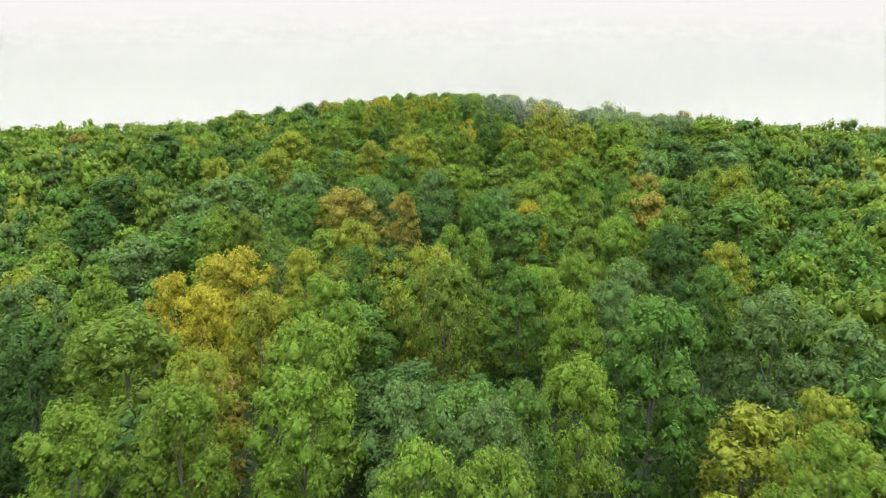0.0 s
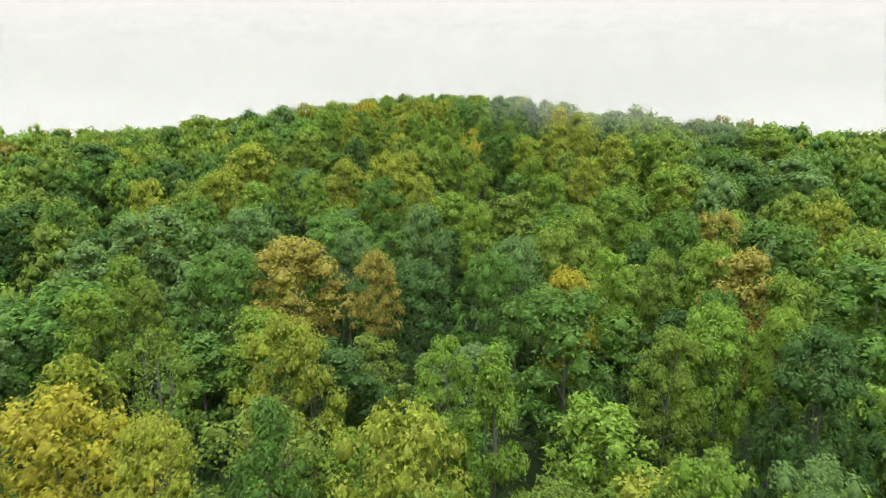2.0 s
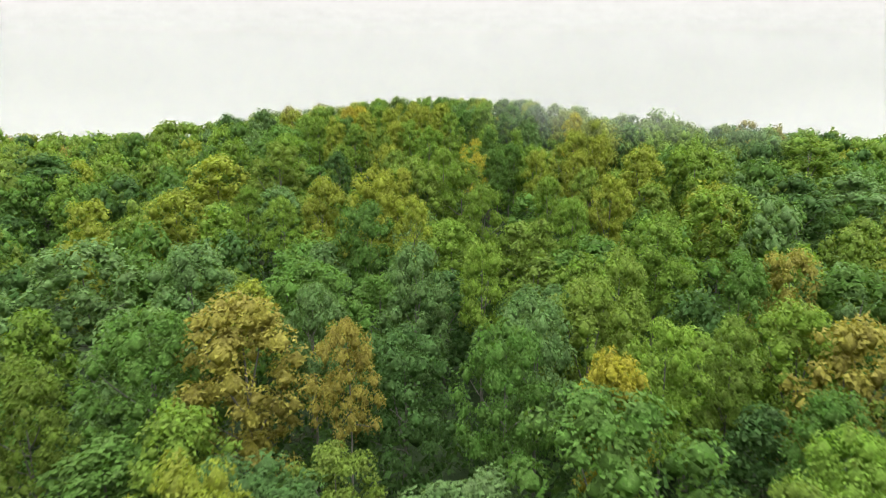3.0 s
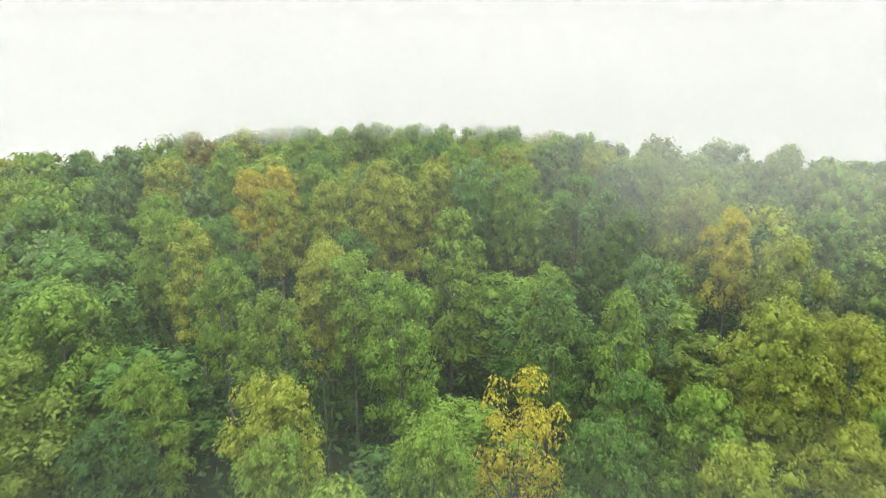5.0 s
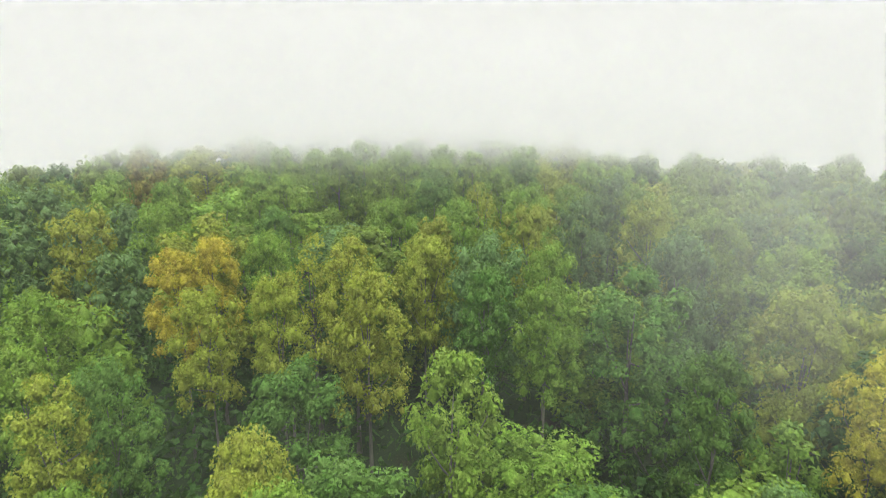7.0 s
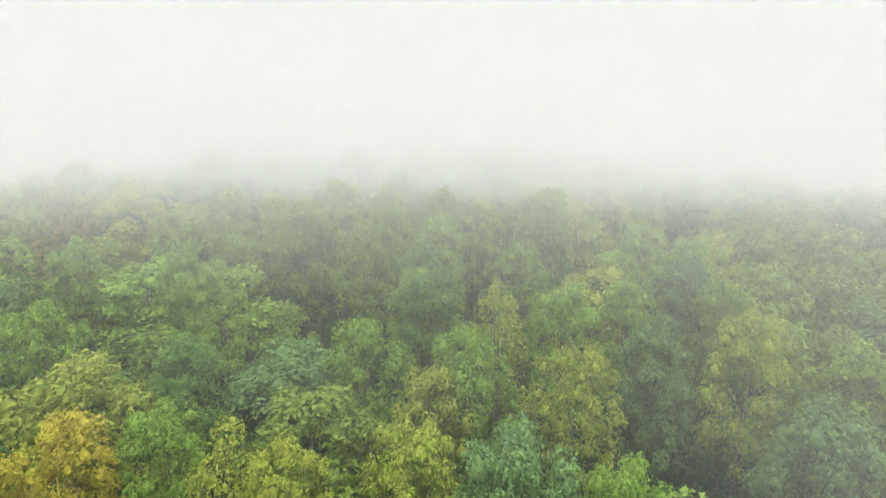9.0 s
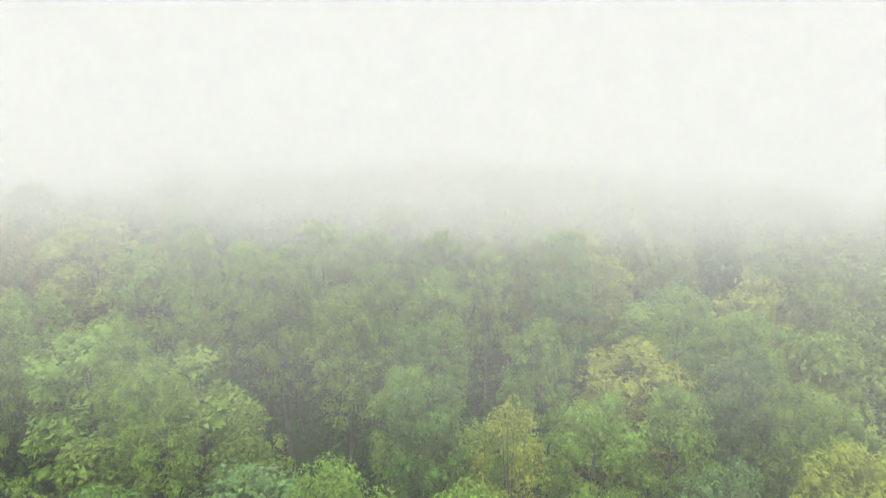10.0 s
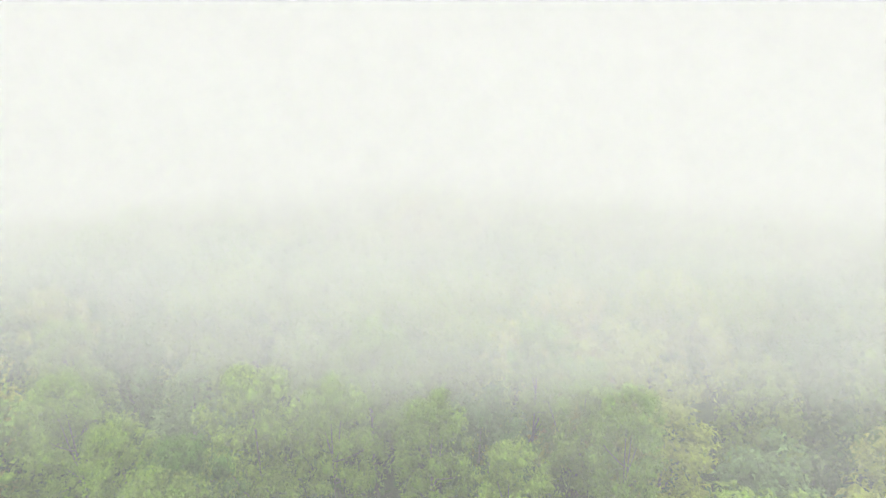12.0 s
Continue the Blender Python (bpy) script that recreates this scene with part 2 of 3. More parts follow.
def trunk_arrays(rng, top, girth, centres, limbs):
    """A slightly bent trunk with a flared foot, and limbs that run out to lumps of the crown: a list of (vertices, faces), the trunk first."""
    verts, faces = [], []
    bend = rng.uniform(-0.4, 0.4, 2)
    spine = []
    for k in range(8):
        f = k / 7
        spine.append((bend[0] * math.sin(f * 3), bend[1] * math.sin(f * 2.4), -0.6 + f * (top * 0.86 + 0.6)))
    tube(verts, faces, spine, [girth * (1.7 if k == 0 else 1.12 if k == 1 else 1.0 - 0.13 * k) for k in range(8)], 8)
    made = [(verts, faces)]
    for c in centres[rng.choice(len(centres), min(limbs, len(centres)), replace=False)]:
        f = rng.uniform(0.42, 0.8)
        k = min(int(f * 7), 6)
        foot = Vector(spine[k]).lerp(Vector(spine[k + 1]), f * 7 - k)
        tip = Vector(c)
        if tip.z < foot.z:
            foot = Vector(spine[3])
        bow = foot.lerp(tip, 0.5) + Vector((0, 0, -0.08 * (tip - foot).length))
        r = girth * (1.0 - 0.13 * 7 * f) * 0.5 + 0.03
        verts, faces = [], []
        tube(verts, faces, [tuple(foot), tuple(foot.lerp(bow, 0.6)), tuple(bow.lerp(tip, 0.4)), tuple(tip)], [r, r * 0.75, r * 0.5, r * 0.2], 5)
        made.append((verts, faces))
    return made


def tree_kind(seed, radius, low, top, clumps, leaves, size, limbs, gaps=0.0, point=0.5):
    """Meshes of one shape of tree: the crown, the trunk and its limbs."""
    rng = np.random.default_rng(seed)
    verts, faces, centres = crown_arrays(rng, radius, low, top, clumps, leaves, size, True, gaps=gaps, point=point)
    crown = bpy.data.meshes.new("crown")
    crown.from_pydata(verts.tolist(), [], faces.tolist())
    crown.materials.append(LEAVES)
    crown.polygons.foreach_set("use_smooth", np.arange(len(faces)) >= leaves)
    wood = []
    for k, (tv, tf) in enumerate(trunk_arrays(rng, top, 0.24, centres, limbs)):
        mesh = bpy.data.meshes.new("limb" if k else "trunk")
        mesh.from_pydata(tv, [], tf)
        mesh.materials.append(BARK)
        mesh.polygons.foreach_set("use_smooth", [True] * len(mesh.polygons))
        wood.append(mesh)
    return crown, wood


# broad round crowns, tall oval ones, and narrow pointed ones; each 15 m high and about 4 m in radius before scaling
NEAR_KINDS = {
    "broad": [tree_kind(s, 4.0, 4.0, 15.0, 66, 7800, 0.24, 6) for s in (1, 2, 3, 10)],
    "tall": [tree_kind(s, 3.3, 3.0, 15.0, 64, 7000, 0.24, 6, 0.0, 0.55) for s in (4, 5, 11)],
    "narrow": [tree_kind(s, 2.6, 3.5, 15.0, 50, 5000, 0.24, 5, 0.0, 0.75) for s in (6, 7)],
    "thin": [tree_kind(s, 3.2, 4.0, 15.0, 44, 3200, 0.25, 14, 0.85) for s in (8, 9)]}
MID_KINDS = {
    "broad": [tree_kind(s, 4.0, 4.0, 15.0, 60, 3800, 0.36, 4) for s in (21, 22, 23)],
    "tall": [tree_kind(s, 3.3, 3.5, 15.0, 56, 3200, 0.36, 4, 0.0, 0.6) for s in (24, 25)],
    "narrow": [tree_kind(s, 2.6, 4.0, 15.0, 44, 2000, 0.36, 4, 0.0, 0.8) for s in (26,)],
    "thin": [tree_kind(s, 3.2, 4.0, 15.0, 36, 1500, 0.36, 8, 0.7) for s in (27,)]}
SHAPE_WORDS = {"broad": "broad round", "tall": "tall oval", "narrow": "narrow pointed", "thin": "thin open"}
COLOUR_WORDS = {
    "deep": "dark green", "mid": "mid-green", "fresh": "fresh yellow-green", "olive": "olive-green", "grey": "greyish green",
    "yellow": "yellowing", "gold": "golden yellow", "rust": "rusty orange-brown"}
dice = random.Random(7)
planted = []
CANOPY = 15.2  # height of the tallest crowns


def plant(kinds, x, y, top_z, radius, shape, colour):
    """One tree whose crown reaches top_z."""
    foot = ground_height(x, y)
    crown_mesh, wood = dice.choice(kinds[shape])
    base = {"broad": 4.0, "tall": 3.3, "narrow": 2.6, "thin": 3.2}[shape]
    tree = new("tree")
    tree.empty_display_size = 0.5
    tall, wide = top_z - foot, radius / base
    high = min(tall / 15.0, wide * 1.28)
    lift = tall - 15.0 * high
    tree.matrix_world = Matrix.LocRotScale((x, y, foot), Euler((0, 0, dice.uniform(0, 6.283))), (1, 1, 1))
    tagged(tree, f"deciduous tree with a {SHAPE_WORDS[shape]} crown of {COLOUR_WORDS[colour]} leaves", "tree", "trees of the wooded hillside")
    trunk = new("trunk", wood[0])
    trunk.parent = tree
    stem = (12.9 * high + lift) / 12.9  # the trunk runs from the ground up into the lifted crown
    trunk.scale = (wide, wide, stem)
    for mesh in wood[1:]:
        limb = new("limb", mesh)
        limb.parent = trunk
        limb.scale, limb.location = (1, 1, high / stem), (0, 0, lift / stem)
    crown = new("crown", crown_mesh)
    crown.parent = tree
    crown.scale, crown.location = (wide, wide, high), (0, 0, lift)
    bright, warm = dice.uniform(0.88, 1.14), dice.uniform(0.96, 1.04)
    tint = [c * bright * w for c, w in zip(GREENS[colour], (warm, 1.0, 1.0))]
    crown.color = (*tint, 1)
    planted.append((x, y, radius))
    return tree


# Trees that stand out: x, y, crown radius, shape and colour
# foot of the slope
FOOT_OF_THE_SLOPE = (
    (-24.6, 35.7, 2.4, "broad", "deep"),
    (-20.2, 38.9, 4.5, "broad", "olive"),
    (-16.6, 26.3, 2.4, "broad", "fresh"),
    (-13.2, 32.4, 2.1, "broad", "yellow"),
    (-12.4, 27.9, 2.4, "broad", "fresh"),
    (-7.8, 35.5, 3.2, "broad", "fresh"),
    (-6.9, 28.5, 2.5, "broad", "fresh"),
    (-1.6, 27.3, 2.1, "broad", "grey"),
    (-0.9, 22.6, 2.0, "broad", "fresh"),
    (2.0, 22.1, 2.0, "broad", "fresh"),
    (2.1, 25.7, 2.0, "broad", "grey"),
    (3.7, 27.8, 2.0, "broad", "mid"),
    (7.0, 30.0, 2.3, "broad", "fresh"),
    (8.3, 38.7, 2.0, "broad", "fresh"),
    (12.9, 36.4, 3.6, "broad", "mid"),
    (15.3, 22.9, 2.0, "broad", "fresh"),
    (17.2, 26.9, 2.0, "broad", "yellow"),
)
# lower slope
LOWER_SLOPE = (
    (-37.7, 56.4, 3.3, "broad", "grey"),
    (-30.2, 53.8, 2.7, "tall", "fresh"),
    (-21.3, 48.7, 2.4, "broad", "gold"),
    (-18.6, 55.7, 3.9, "broad", "gold"),
    (-16.9, 43.3, 2.1, "broad", "gold"),
    (-12.3, 41.6, 2.4, "broad", "yellow"),
    (-11.5, 50.7, 2.0, "broad", "yellow"),
    (-8.2, 42.3, 2.7, "broad", "fresh"),
    (-7.2, 52.9, 2.0, "narrow", "mid"),
    (-1.2, 51.8, 3.1, "broad", "yellow"),
    (0.2, 44.8, 2.9, "broad", "olive"),
    (0.7, 59.1, 2.0, "tall", "fresh"),
    (3.2, 57.9, 2.0, "narrow", "fresh"),
    (5.5, 43.4, 2.0, "broad", "mid"),
    (7.4, 44.9, 2.0, "broad", "fresh"),
    (10.3, 47.6, 2.2, "broad", "fresh"),
    (11.5, 41.9, 2.0, "broad", "grey"),
    (14.3, 47.6, 2.0, "broad", "grey"),
    (16.7, 42.6, 2.0, "broad", "deep"),
    (20.3, 46.5, 2.2, "broad", "mid"),
    (22.4, 61.2, 3.2, "broad", "deep"),
    (23.1, 42.0, 3.6, "broad", "grey"),
    (24.9, 54.9, 2.1, "broad", "yellow"),
)
# gentle slope above it
GENTLE_SLOPE_WEST = (
    (-35.5, 71.5, 4.0, "broad", "grey"),
    (-31.3, 78.6, 5.5, "broad", "mid"),
    (-26.6, 73.6, 2.4, "broad", "fresh"),
    (-23.7, 75.8, 2.5, "broad", "olive"),
    (-18.8, 81.7, 4.1, "broad", "mid"),
    (-16.8, 63.3, 2.5, "thin", "olive"),
    (-12.5, 81.2, 4.7, "broad", "rust"),
    (-8.8, 62.9, 3.0, "broad", "yellow"),
    (-7.8, 82.5, 2.2, "broad", "grey"),
    (-4.9, 76.8, 2.0, "broad", "rust"),
    (4.6, 77.2, 2.8, "broad", "mid"),
    (7.0, 80.9, 2.8, "broad", "grey"),
    (9.0, 69.2, 4.9, "broad", "mid"),
    (10.0, 73.2, 2.4, "broad", "gold"),
    (11.0, 84.0, 3.4, "broad", "olive"),
    (13.8, 76.3, 2.3, "broad", "fresh"),
    (14.4, 63.0, 2.2, "broad", "olive"),
    (18.2, 65.7, 2.8, "broad", "fresh"),
    (18.3, 77.8, 2.2, "broad", "olive"),
    (20.0, 70.5, 2.4, "broad", "mid"),
    (22.3, 65.4, 2.0, "broad", "fresh"),
    (24.1, 81.0, 3.4, "broad", "fresh"),
    (25.5, 77.1, 3.5, "broad", "rust"),
    (26.7, 73.1, 2.5, "broad", "olive"),
)
# gentle slope above it
GENTLE_SLOPE_EAST = (
    (36.3, 77.6, 5.4, "broad", "mid"),
)
# hollow below the steep slope
HOLLOW = (
    (-50.5, 91.1, 4.3, "broad", "deep"),
    (-47.6, 105.7, 3.2, "broad", "mid"),
    (-36.5, 91.1, 3.9, "broad", "grey"),
    (-33.3, 99.7, 5.0, "broad", "grey"),
    (-21.2, 95.0, 4.1, "broad", "grey"),
    (-15.9, 106.6, 2.0, "broad", "fresh"),
    (-9.6, 89.4, 4.2, "broad", "mid"),
    (-6.9, 103.9, 3.4, "broad", "mid"),
    (-2.1, 104.4, 2.0, "broad", "yellow"),
    (-1.4, 91.5, 3.1, "broad", "grey"),
    (4.2, 91.5, 2.3, "broad", "fresh"),
    (14.3, 105.9, 2.1, "broad", "fresh"),
    (14.6, 89.4, 3.2, "broad", "olive"),
    (20.8, 99.0, 3.8, "broad", "fresh"),
    (24.8, 91.1, 3.1, "broad", "mid"),
    (29.1, 91.4, 2.6, "broad", "rust"),
    (33.2, 88.3, 4.6, "broad", "mid"),
    (46.2, 101.0, 3.3, "broad", "yellow"),
)
# foot of the steep slope
STEEP_FOOT_WEST = (
    (-56.5, 110.8, 5.6, "broad", "deep"),
    (-41.6, 117.2, 3.3, "broad", "yellow"),
    (-29.9, 114.0, 3.9, "broad", "yellow"),
    (-21.3, 113.4, 2.0, "broad", "fresh"),
    (-12.8, 124.4, 2.0, "broad", "deep"),
    (-12.7, 113.7, 2.8, "broad", "yellow"),
    (-6.8, 114.9, 3.6, "broad", "yellow"),
    (-5.1, 122.5, 2.1, "broad", "olive"),
    (-3.7, 115.3, 2.0, "narrow", "yellow"),
    (-2.4, 119.0, 4.1, "broad", "olive"),
    (1.1, 123.0, 2.0, "broad", "fresh"),
    (3.2, 118.3, 2.8, "broad", "fresh"),
    (5.0, 126.0, 2.0, "thin", "gold"),
    (5.2, 108.9, 2.4, "broad", "fresh"),
    (8.0, 123.1, 2.0, "broad", "mid"),
    (12.8, 112.3, 2.0, "broad", "fresh"),
    (12.8, 125.5, 2.2, "broad", "fresh"),
    (13.0, 121.5, 2.0, "broad", "yellow"),
    (17.9, 115.9, 2.5, "broad", "olive"),
    (18.2, 123.2, 2.0, "broad", "yellow"),
    (19.5, 111.6, 2.5, "broad", "yellow"),
    (27.3, 124.5, 3.6, "broad", "yellow"),
    (31.6, 110.5, 4.4, "broad", "fresh"),
    (34.2, 125.5, 4.0, "broad", "fresh"),
)
# foot of the steep slope
STEEP_FOOT_EAST = (
    (42.4, 115.9, 4.7, "broad", "deep"),
    (52.3, 120.7, 5.3, "broad", "grey"),
)
# steep slope
STEEP_SLOPE = (
    (-31.1, 131.8, 4.7, "broad", "yellow"),
    (-22.3, 137.7, 3.7, "broad", "fresh"),
    (-21.8, 129.6, 4.2, "broad", "olive"),
    (-12.9, 128.3, 2.0, "broad", "fresh"),
    (-12.0, 137.3, 2.0, "broad", "fresh"),
    (-7.9, 132.7, 2.0, "tall", "olive"),
    (-6.3, 126.4, 2.3, "broad", "yellow"),
    (-6.0, 137.8, 2.0, "broad", "yellow"),
    (-4.0, 136.8, 2.0, "broad", "fresh"),
    (-0.9, 134.5, 2.2, "tall", "fresh"),
    (7.7, 133.8, 2.0, "narrow", "mid"),
    (7.7, 136.4, 2.0, "tall", "fresh"),
    (10.0, 126.4, 2.0, "broad", "mid"),
    (11.4, 133.1, 2.0, "narrow", "fresh"),
    (13.7, 136.8, 2.0, "broad", "grey"),
    (19.4, 131.8, 2.9, "broad", "yellow"),
    (22.8, 131.1, 2.1, "broad", "yellow"),
)
# upper slope
UPPER_SLOPE = (
    (-61.7, 141.2, 5.6, "broad", "deep"),
    (-24.3, 142.4, 5.0, "broad", "mid"),
    (-19.4, 146.6, 2.0, "broad", "fresh"),
    (-16.2, 143.8, 2.0, "tall", "yellow"),
    (-14.4, 145.2, 2.0, "broad", "mid"),
    (-6.2, 140.0, 2.0, "broad", "yellow"),
    (2.2, 144.9, 2.7, "tall", "fresh"),
    (7.6, 151.3, 2.0, "broad", "fresh"),
    (15.1, 145.9, 2.0, "tall", "mid"),
    (21.9, 144.1, 2.0, "broad", "gold"),
    (22.5, 151.3, 3.3, "broad", "yellow"),
    (24.0, 139.9, 3.2, "broad", "yellow"),
    (59.5, 143.7, 5.6, "broad", "fresh"),
)
# golden stand on the shoulder
GOLDEN_SHOULDER = (
    (-22.8, 153.6, 2.8, "broad", "fresh"),
    (-15.9, 163.6, 3.8, "tall", "yellow"),
    (-15.8, 157.1, 2.0, "broad", "gold"),
    (-14.3, 159.8, 2.0, "broad", "gold"),
    (-12.3, 152.6, 2.1, "broad", "yellow"),
    (-10.3, 160.1, 2.0, "broad", "fresh"),
    (-8.1, 153.3, 2.0, "broad", "yellow"),
    (-7.1, 158.6, 2.0, "thin", "yellow"),
    (-4.2, 157.0, 2.0, "tall", "yellow"),
    (-4.0, 160.9, 4.0, "tall", "olive"),
    (-2.8, 152.7, 2.5, "broad", "yellow"),
    (0.6, 158.6, 2.2, "broad", "yellow"),
    (1.2, 162.5, 2.3, "tall", "yellow"),
    (2.9, 164.6, 2.5, "broad", "fresh"),
    (4.4, 154.5, 2.0, "broad", "mid"),
    (4.6, 157.5, 3.0, "broad", "grey"),
    (8.0, 162.8, 2.1, "broad", "yellow"),
    (8.4, 155.7, 2.0, "broad", "fresh"),
    (13.0, 152.5, 3.3, "tall", "mid"),
    (18.3, 160.0, 3.1, "broad", "grey"),
    (22.4, 164.8, 2.9, "broad", "fresh"),
    (24.7, 157.2, 3.7, "broad", "fresh"),
)
# shoulder below the crest
SHOULDER = (
    (-29.2, 170.4, 3.2, "broad", "yellow"),
    (-22.1, 170.9, 3.1, "broad", "fresh"),
    (-15.9, 177.5, 2.0, "broad", "fresh"),
    (-12.2, 173.0, 2.0, "broad", "fresh"),
    (-11.2, 165.5, 2.1, "broad", "mid"),
    (-2.3, 166.2, 2.6, "broad", "fresh"),
    (0.1, 172.8, 2.0, "broad", "fresh"),
    (0.4, 176.2, 2.0, "broad", "mid"),
    (1.1, 170.7, 2.2, "broad", "mid"),
    (4.8, 169.6, 2.0, "thin", "yellow"),
    (7.0, 176.5, 2.0, "broad", "fresh"),
    (8.8, 170.3, 2.6, "broad", "fresh"),
    (12.6, 171.3, 2.0, "broad", "fresh"),
    (12.6, 165.8, 2.2, "broad", "grey"),
    (16.9, 173.9, 2.1, "broad", "grey"),
    (18.3, 167.2, 2.5, "broad", "yellow"),
    (18.3, 171.5, 2.0, "broad", "fresh"),
    (19.0, 178.0, 2.3, "broad", "fresh"),
)
# crest
CREST = (
    (-25.8, 181.5, 2.3, "broad", "fresh"),
    (-17.3, 192.7, 2.0, "broad", "fresh"),
    (-13.9, 182.8, 2.2, "tall", "fresh"),
    (-12.5, 188.7, 2.0, "broad", "fresh"),
    (-9.1, 187.7, 2.0, "broad", "mid"),
    (-9.1, 184.8, 2.6, "broad", "fresh"),
    (-7.5, 192.3, 3.0, "broad", "fresh"),
    (-4.2, 180.9, 2.0, "tall", "fresh"),
    (-3.4, 192.0, 2.0, "broad", "fresh"),
    (-2.2, 183.1, 2.0, "broad", "fresh"),
    (1.5, 183.5, 2.6, "broad", "fresh"),
    (1.7, 190.6, 2.0, "broad", "fresh"),
    (5.0, 187.5, 2.0, "broad", "fresh"),
    (9.4, 182.5, 2.3, "broad", "mid"),
    (9.8, 194.5, 2.5, "broad", "fresh"),
    (11.3, 191.2, 2.0, "broad", "fresh"),
    (16.5, 181.8, 2.2, "broad", "fresh"),
)
# back of the crest
BEHIND_THE_CREST = (
    (-28.2, 197.2, 4.6, "broad", "yellow"),
    (-24.4, 203.9, 2.2, "broad", "yellow"),
    (-20.4, 198.4, 2.4, "broad", "fresh"),
    (-1.9, 198.0, 2.9, "broad", "fresh"),
    (7.8, 198.5, 2.6, "broad", "fresh"),
)
for stand in (FOOT_OF_THE_SLOPE, LOWER_SLOPE, GENTLE_SLOPE_WEST, GENTLE_SLOPE_EAST, HOLLOW, STEEP_FOOT_WEST, STEEP_FOOT_EAST, STEEP_SLOPE, UPPER_SLOPE, GOLDEN_SHOULDER, SHOULDER, CREST, BEHIND_THE_CREST):
    for x, y, radius, shape, colour in stand:
        tall = CANOPY + dice.uniform(-0.3, 0.5)
        plant(NEAR_KINDS if abs(x) < 25 and y < 205 else MID_KINDS, x, y, ground_height(x, y) + tall, radius, shape, colour)


# the wood between them
far_spots = []
for j in range(-6, 66):
    for i in range(-48, 49):
        x = (i + 0.5 * (j % 2)) * 6.0 + dice.uniform(-1.7, 1.7)
        y = -30 + j * 5.2 + dice.uniform(-1.6, 1.6)
        radius = dice.uniform(3.0, 4.7)
        pick, tone, tall = dice.random(), dice.random(), dice.gauss(13.2, 1.1)
        if abs(x) > max(0.78 * y + 16, 150):
            continue
        if any((x - a) ** 2 + (y - b) ** 2 < (0.6 * (r + radius)) ** 2 for a, b, r in planted):
            continue
        shape = "broad" if pick < 0.6 else "tall" if pick < 0.88 else "narrow" if pick < 0.96 else "thin"
        if y > 160:  # the crest turns earlier than the slope
            tone = 0.36 + 0.64 * tone
        colour = ("mid" if tone < 0.30 else "deep" if tone < 0.46 else "fresh" if tone < 0.68 else "olive" if tone < 0.86
                  else "grey" if tone < 0.93 else "yellow" if tone < 0.985 else "rust")
        radius *= {"broad": 1.0, "tall": 0.85, "narrow": 0.7, "thin": 0.8}[shape]
        if abs(x) < 30 and y < 205:
            tall -= 1.9 if y < 150 else 0.8
        if abs(x) < 21 and 14 < y < 198:
            plant(NEAR_KINDS if abs(x) < 9 else MID_KINDS, x, y, ground_height(x, y) + tall, radius, shape, colour)
        else:
            planted.append((x, y, radius))
            far_spots.append((x, y, radius, tall, colour))

# the woods farther out, too many to count: finer where they come near
rng = np.random.default_rng(30)
LEVELS = ((60, 2300, 0.42, 0.62), (50, 1500, 0.42, 0.70), (36, 560, 0.60, 0.80), (14, 60, 1.3, 0.95))  # lumps, leaves, leaf size, core
grades = [[crown_arrays(np.random.default_rng(40 + 6 * g + k), 4.0, 4.0, 15.0, clumps, count, size, True, core)[:2] for k in range(5)]
          for g, (clumps, count, size, core) in enumerate(LEVELS)]
verts, faces, tints, inner, filled = [], [], [], [], 0
for x, y, radius, tall, colour in far_spots:
    seen = abs(x) < 0.74 * y + 12 and y > 14
    grade = 3 if not seen or y > 262 else 0 if abs(x) < 33 and y < 214 else 1 if abs(x) < 66 and y < 240 else 2
    shape, sides = grades[grade][rng.integers(5)]
    wide = radius / 3.9
    shape = (shape - (0, 0, 15.0)) * (wide, wide, wide * 1.22) + (0, 0, tall)
    a = rng.uniform(0, 6.283)
    turned = np.column_stack((shape[:, 0] * math.cos(a) - shape[:, 1] * math.sin(a), shape[:, 0] * math.sin(a) + shape[:, 1] * math.cos(a), shape[:, 2]))
    verts.append(turned + (x, y, ground_height(x, y)))
    faces.append(sides + filled)
    inner.append(np.arange(len(sides)) >= LEVELS[grade][1])
    filled += len(shape)
    tint = np.array((*GREENS[colour], 1.0)) * rng.uniform(0.88, 1.12)
    tints.append(np.tile(tint, (len(sides), 1)))
verts, faces = np.concatenate(verts), np.concatenate(faces)
woods = mesh_object("far_woods", verts.tolist(), faces.tolist(), FAR_LEAVES)
woods.data.polygons.foreach_set("use_smooth", np.concatenate(inner))
woods.data.attributes.new("species", "FLOAT_COLOR", "FACE").data.foreach_set("color", np.concatenate(tints).astype(np.float32).ravel())
tagged(woods, "green and yellowing deciduous woods covering the hill", "woods", kind="stuff")

# shrubs and saplings under the trees
shrubs = []
for k in range(1800):
    y = rng.uniform(18, 205)
    x = rng.uniform(-1, 1) * min(0.75 * y + 10, 34)
    high, wide = rng.uniform(2.0, 6.5), rng.uniform(1.2, 2.4)
    d = rng.normal(size=(64, 3)) * (wide * 0.55, wide * 0.55, high * 0.22)
    d[:, 2] += high * 0.6
    tip = rng.normal(size=(64, 2, 3)) * 0.17
    base = d + (x, y, ground_height(x, y))
    shrubs.append(np.stack((base - tip[:, 0], base + tip[:, 1], base + tip[:, 0], base - tip[:, 1]), 1).reshape(-1, 3))
shrubs = np.concatenate(shrubs)
under = mesh_object("undergrowth", shrubs.tolist(), np.arange(len(shrubs)).reshape(-1, 4).tolist(), LEAVES)
under.color = (*GREENS["deep"], 1)
tagged(under, "dark green shrubs and saplings under the trees", "undergrowth", kind="stuff")


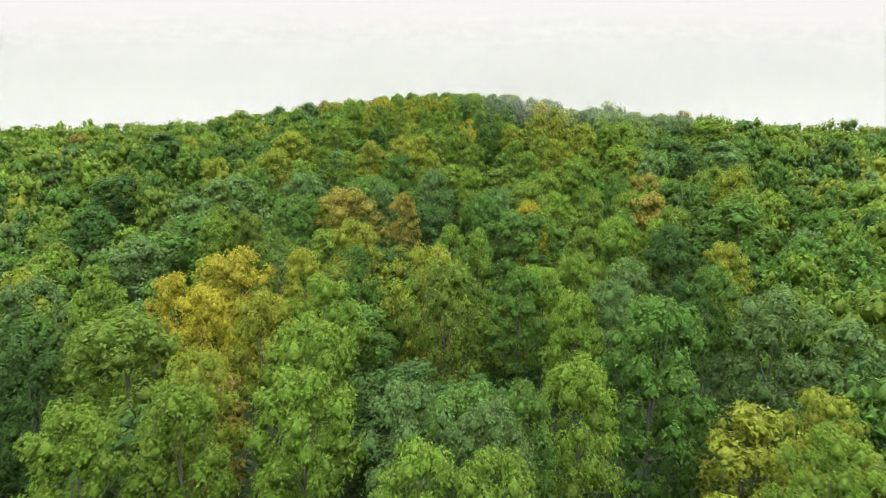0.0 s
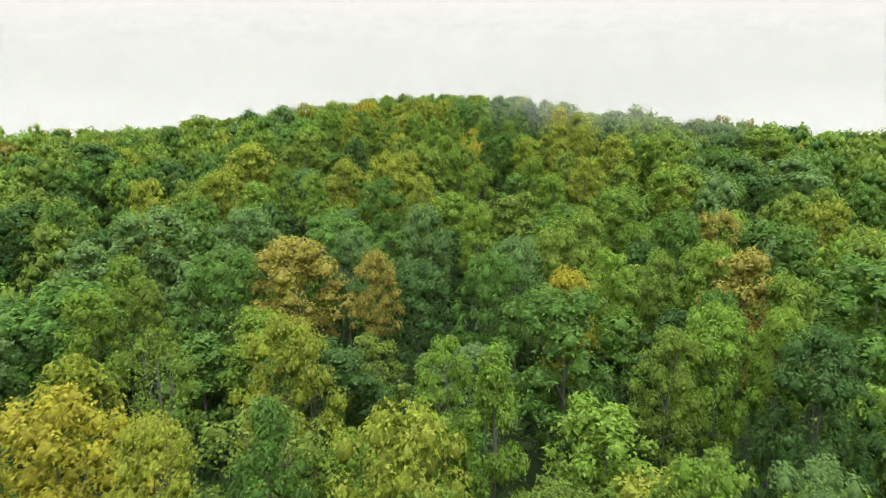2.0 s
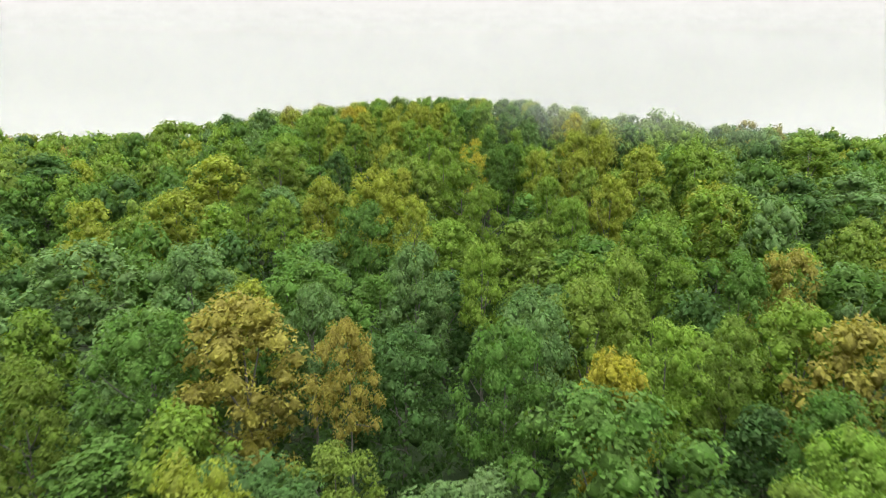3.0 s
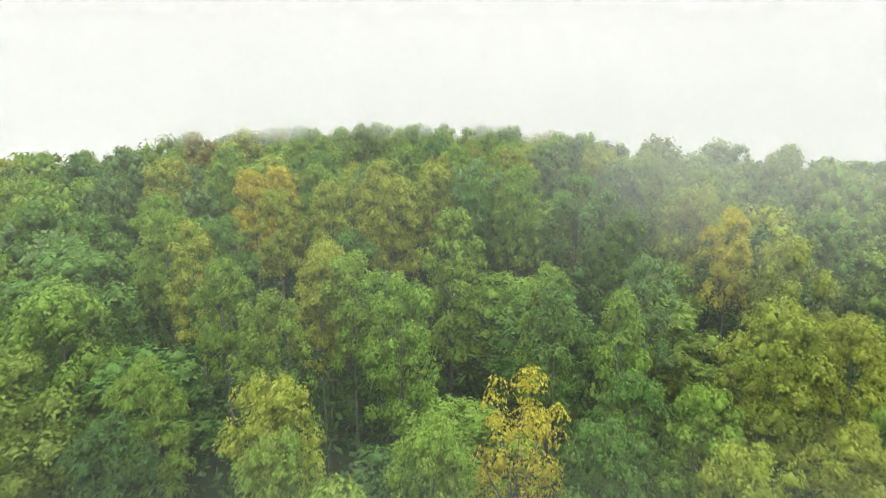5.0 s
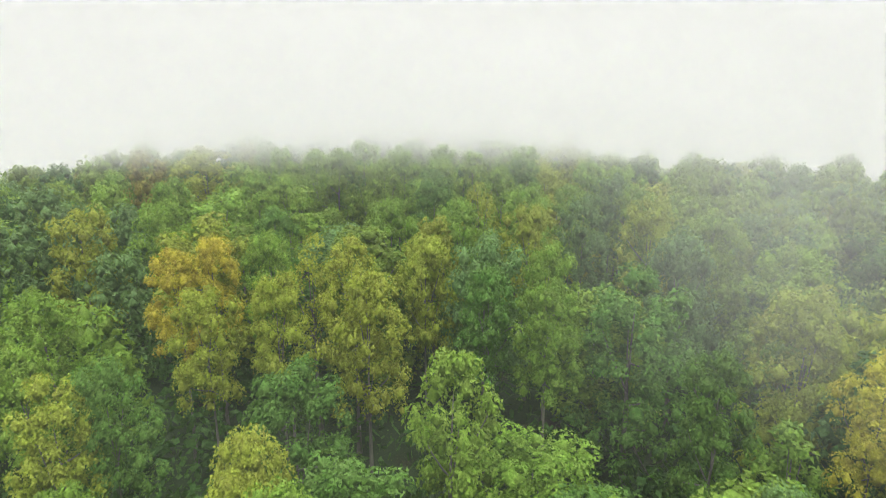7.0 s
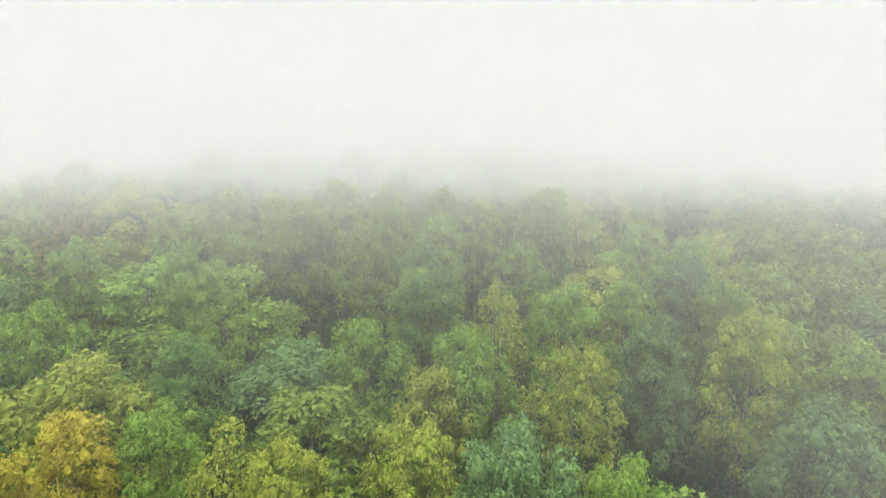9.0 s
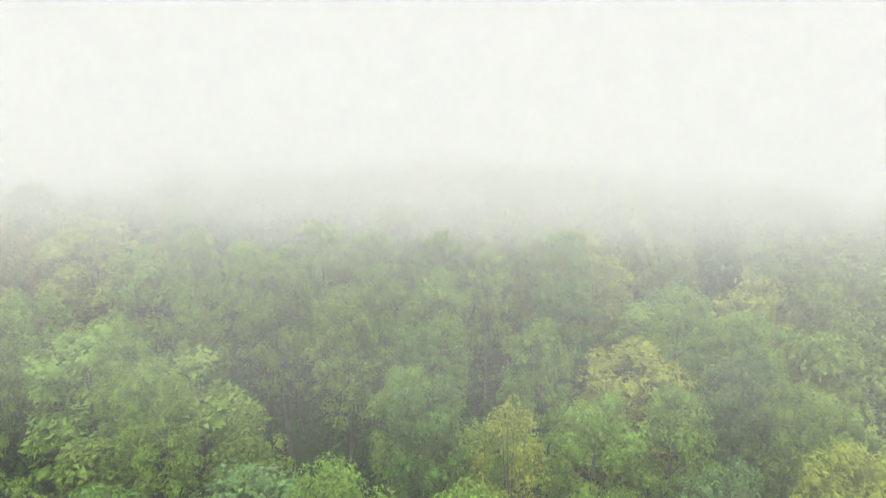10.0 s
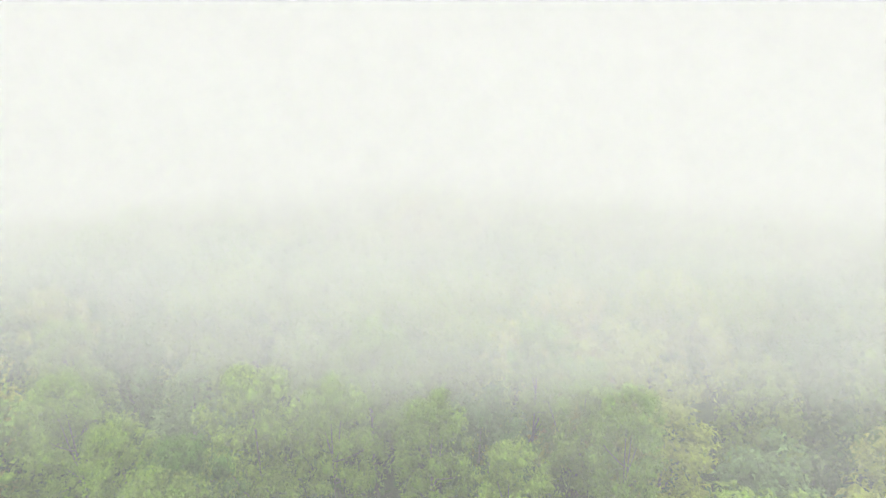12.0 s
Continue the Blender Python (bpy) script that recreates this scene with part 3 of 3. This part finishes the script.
# ---- low cloud on the hilltop ----
def mist_bank(y, x, width, low, high, amount, grain, seed, fade, thin=0.3, base=6.0, lean=0.2):
    """One soft layer of drifting cloud, wavy and leaning back; it thickens over its lowest metres (base) and thins out at its top (fade)."""
    wave = random.Random(seed)
    p, q = wave.uniform(0, 6), wave.uniform(0, 6)
    verts, faces, cols, rows = [], [], 41, 13
    for j in range(rows):
        for i in range(cols):
            u, v = i / (cols - 1) - 0.5, j / (rows - 1)
            verts.append((u * width, lean * v * (high - low) + 4.0 * math.sin(u * 9 + p) + 1.6 * math.sin(u * 23 + v * 5 + q) + 14 * u * u,
                          v * (high - low)))
    for j in range(rows - 1):
        for i in range(cols - 1):
            a = j * cols + i
            faces.append((a, a + 1, a + cols + 1, a + cols))
    tall = high - low
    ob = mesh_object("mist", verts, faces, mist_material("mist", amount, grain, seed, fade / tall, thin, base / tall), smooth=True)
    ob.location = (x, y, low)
    ob.visible_shadow = False  # shadow off, so the stacked layers don't darken the trees below
    tagged(ob, "thin white layer of low cloud drifting over the treetops", "mist", "low cloud on the hilltop", "stuff")


HAZE, SHRED = 0.05, 0.10  # optical depth of a layer
CLOUD = ((144, 156, 168, 176, 186, 206), (0.022, 0.055, 0.165, 0.23, 0.28, 0.42))  # optical depth of a layer, by its place
UNDER = ((84, 100, 115, 126, 140, 150, 165), (24.5, 28.5, 32.5, 35.5, 39.0, 41.5, 42.5))  # the open air begins above the low layers
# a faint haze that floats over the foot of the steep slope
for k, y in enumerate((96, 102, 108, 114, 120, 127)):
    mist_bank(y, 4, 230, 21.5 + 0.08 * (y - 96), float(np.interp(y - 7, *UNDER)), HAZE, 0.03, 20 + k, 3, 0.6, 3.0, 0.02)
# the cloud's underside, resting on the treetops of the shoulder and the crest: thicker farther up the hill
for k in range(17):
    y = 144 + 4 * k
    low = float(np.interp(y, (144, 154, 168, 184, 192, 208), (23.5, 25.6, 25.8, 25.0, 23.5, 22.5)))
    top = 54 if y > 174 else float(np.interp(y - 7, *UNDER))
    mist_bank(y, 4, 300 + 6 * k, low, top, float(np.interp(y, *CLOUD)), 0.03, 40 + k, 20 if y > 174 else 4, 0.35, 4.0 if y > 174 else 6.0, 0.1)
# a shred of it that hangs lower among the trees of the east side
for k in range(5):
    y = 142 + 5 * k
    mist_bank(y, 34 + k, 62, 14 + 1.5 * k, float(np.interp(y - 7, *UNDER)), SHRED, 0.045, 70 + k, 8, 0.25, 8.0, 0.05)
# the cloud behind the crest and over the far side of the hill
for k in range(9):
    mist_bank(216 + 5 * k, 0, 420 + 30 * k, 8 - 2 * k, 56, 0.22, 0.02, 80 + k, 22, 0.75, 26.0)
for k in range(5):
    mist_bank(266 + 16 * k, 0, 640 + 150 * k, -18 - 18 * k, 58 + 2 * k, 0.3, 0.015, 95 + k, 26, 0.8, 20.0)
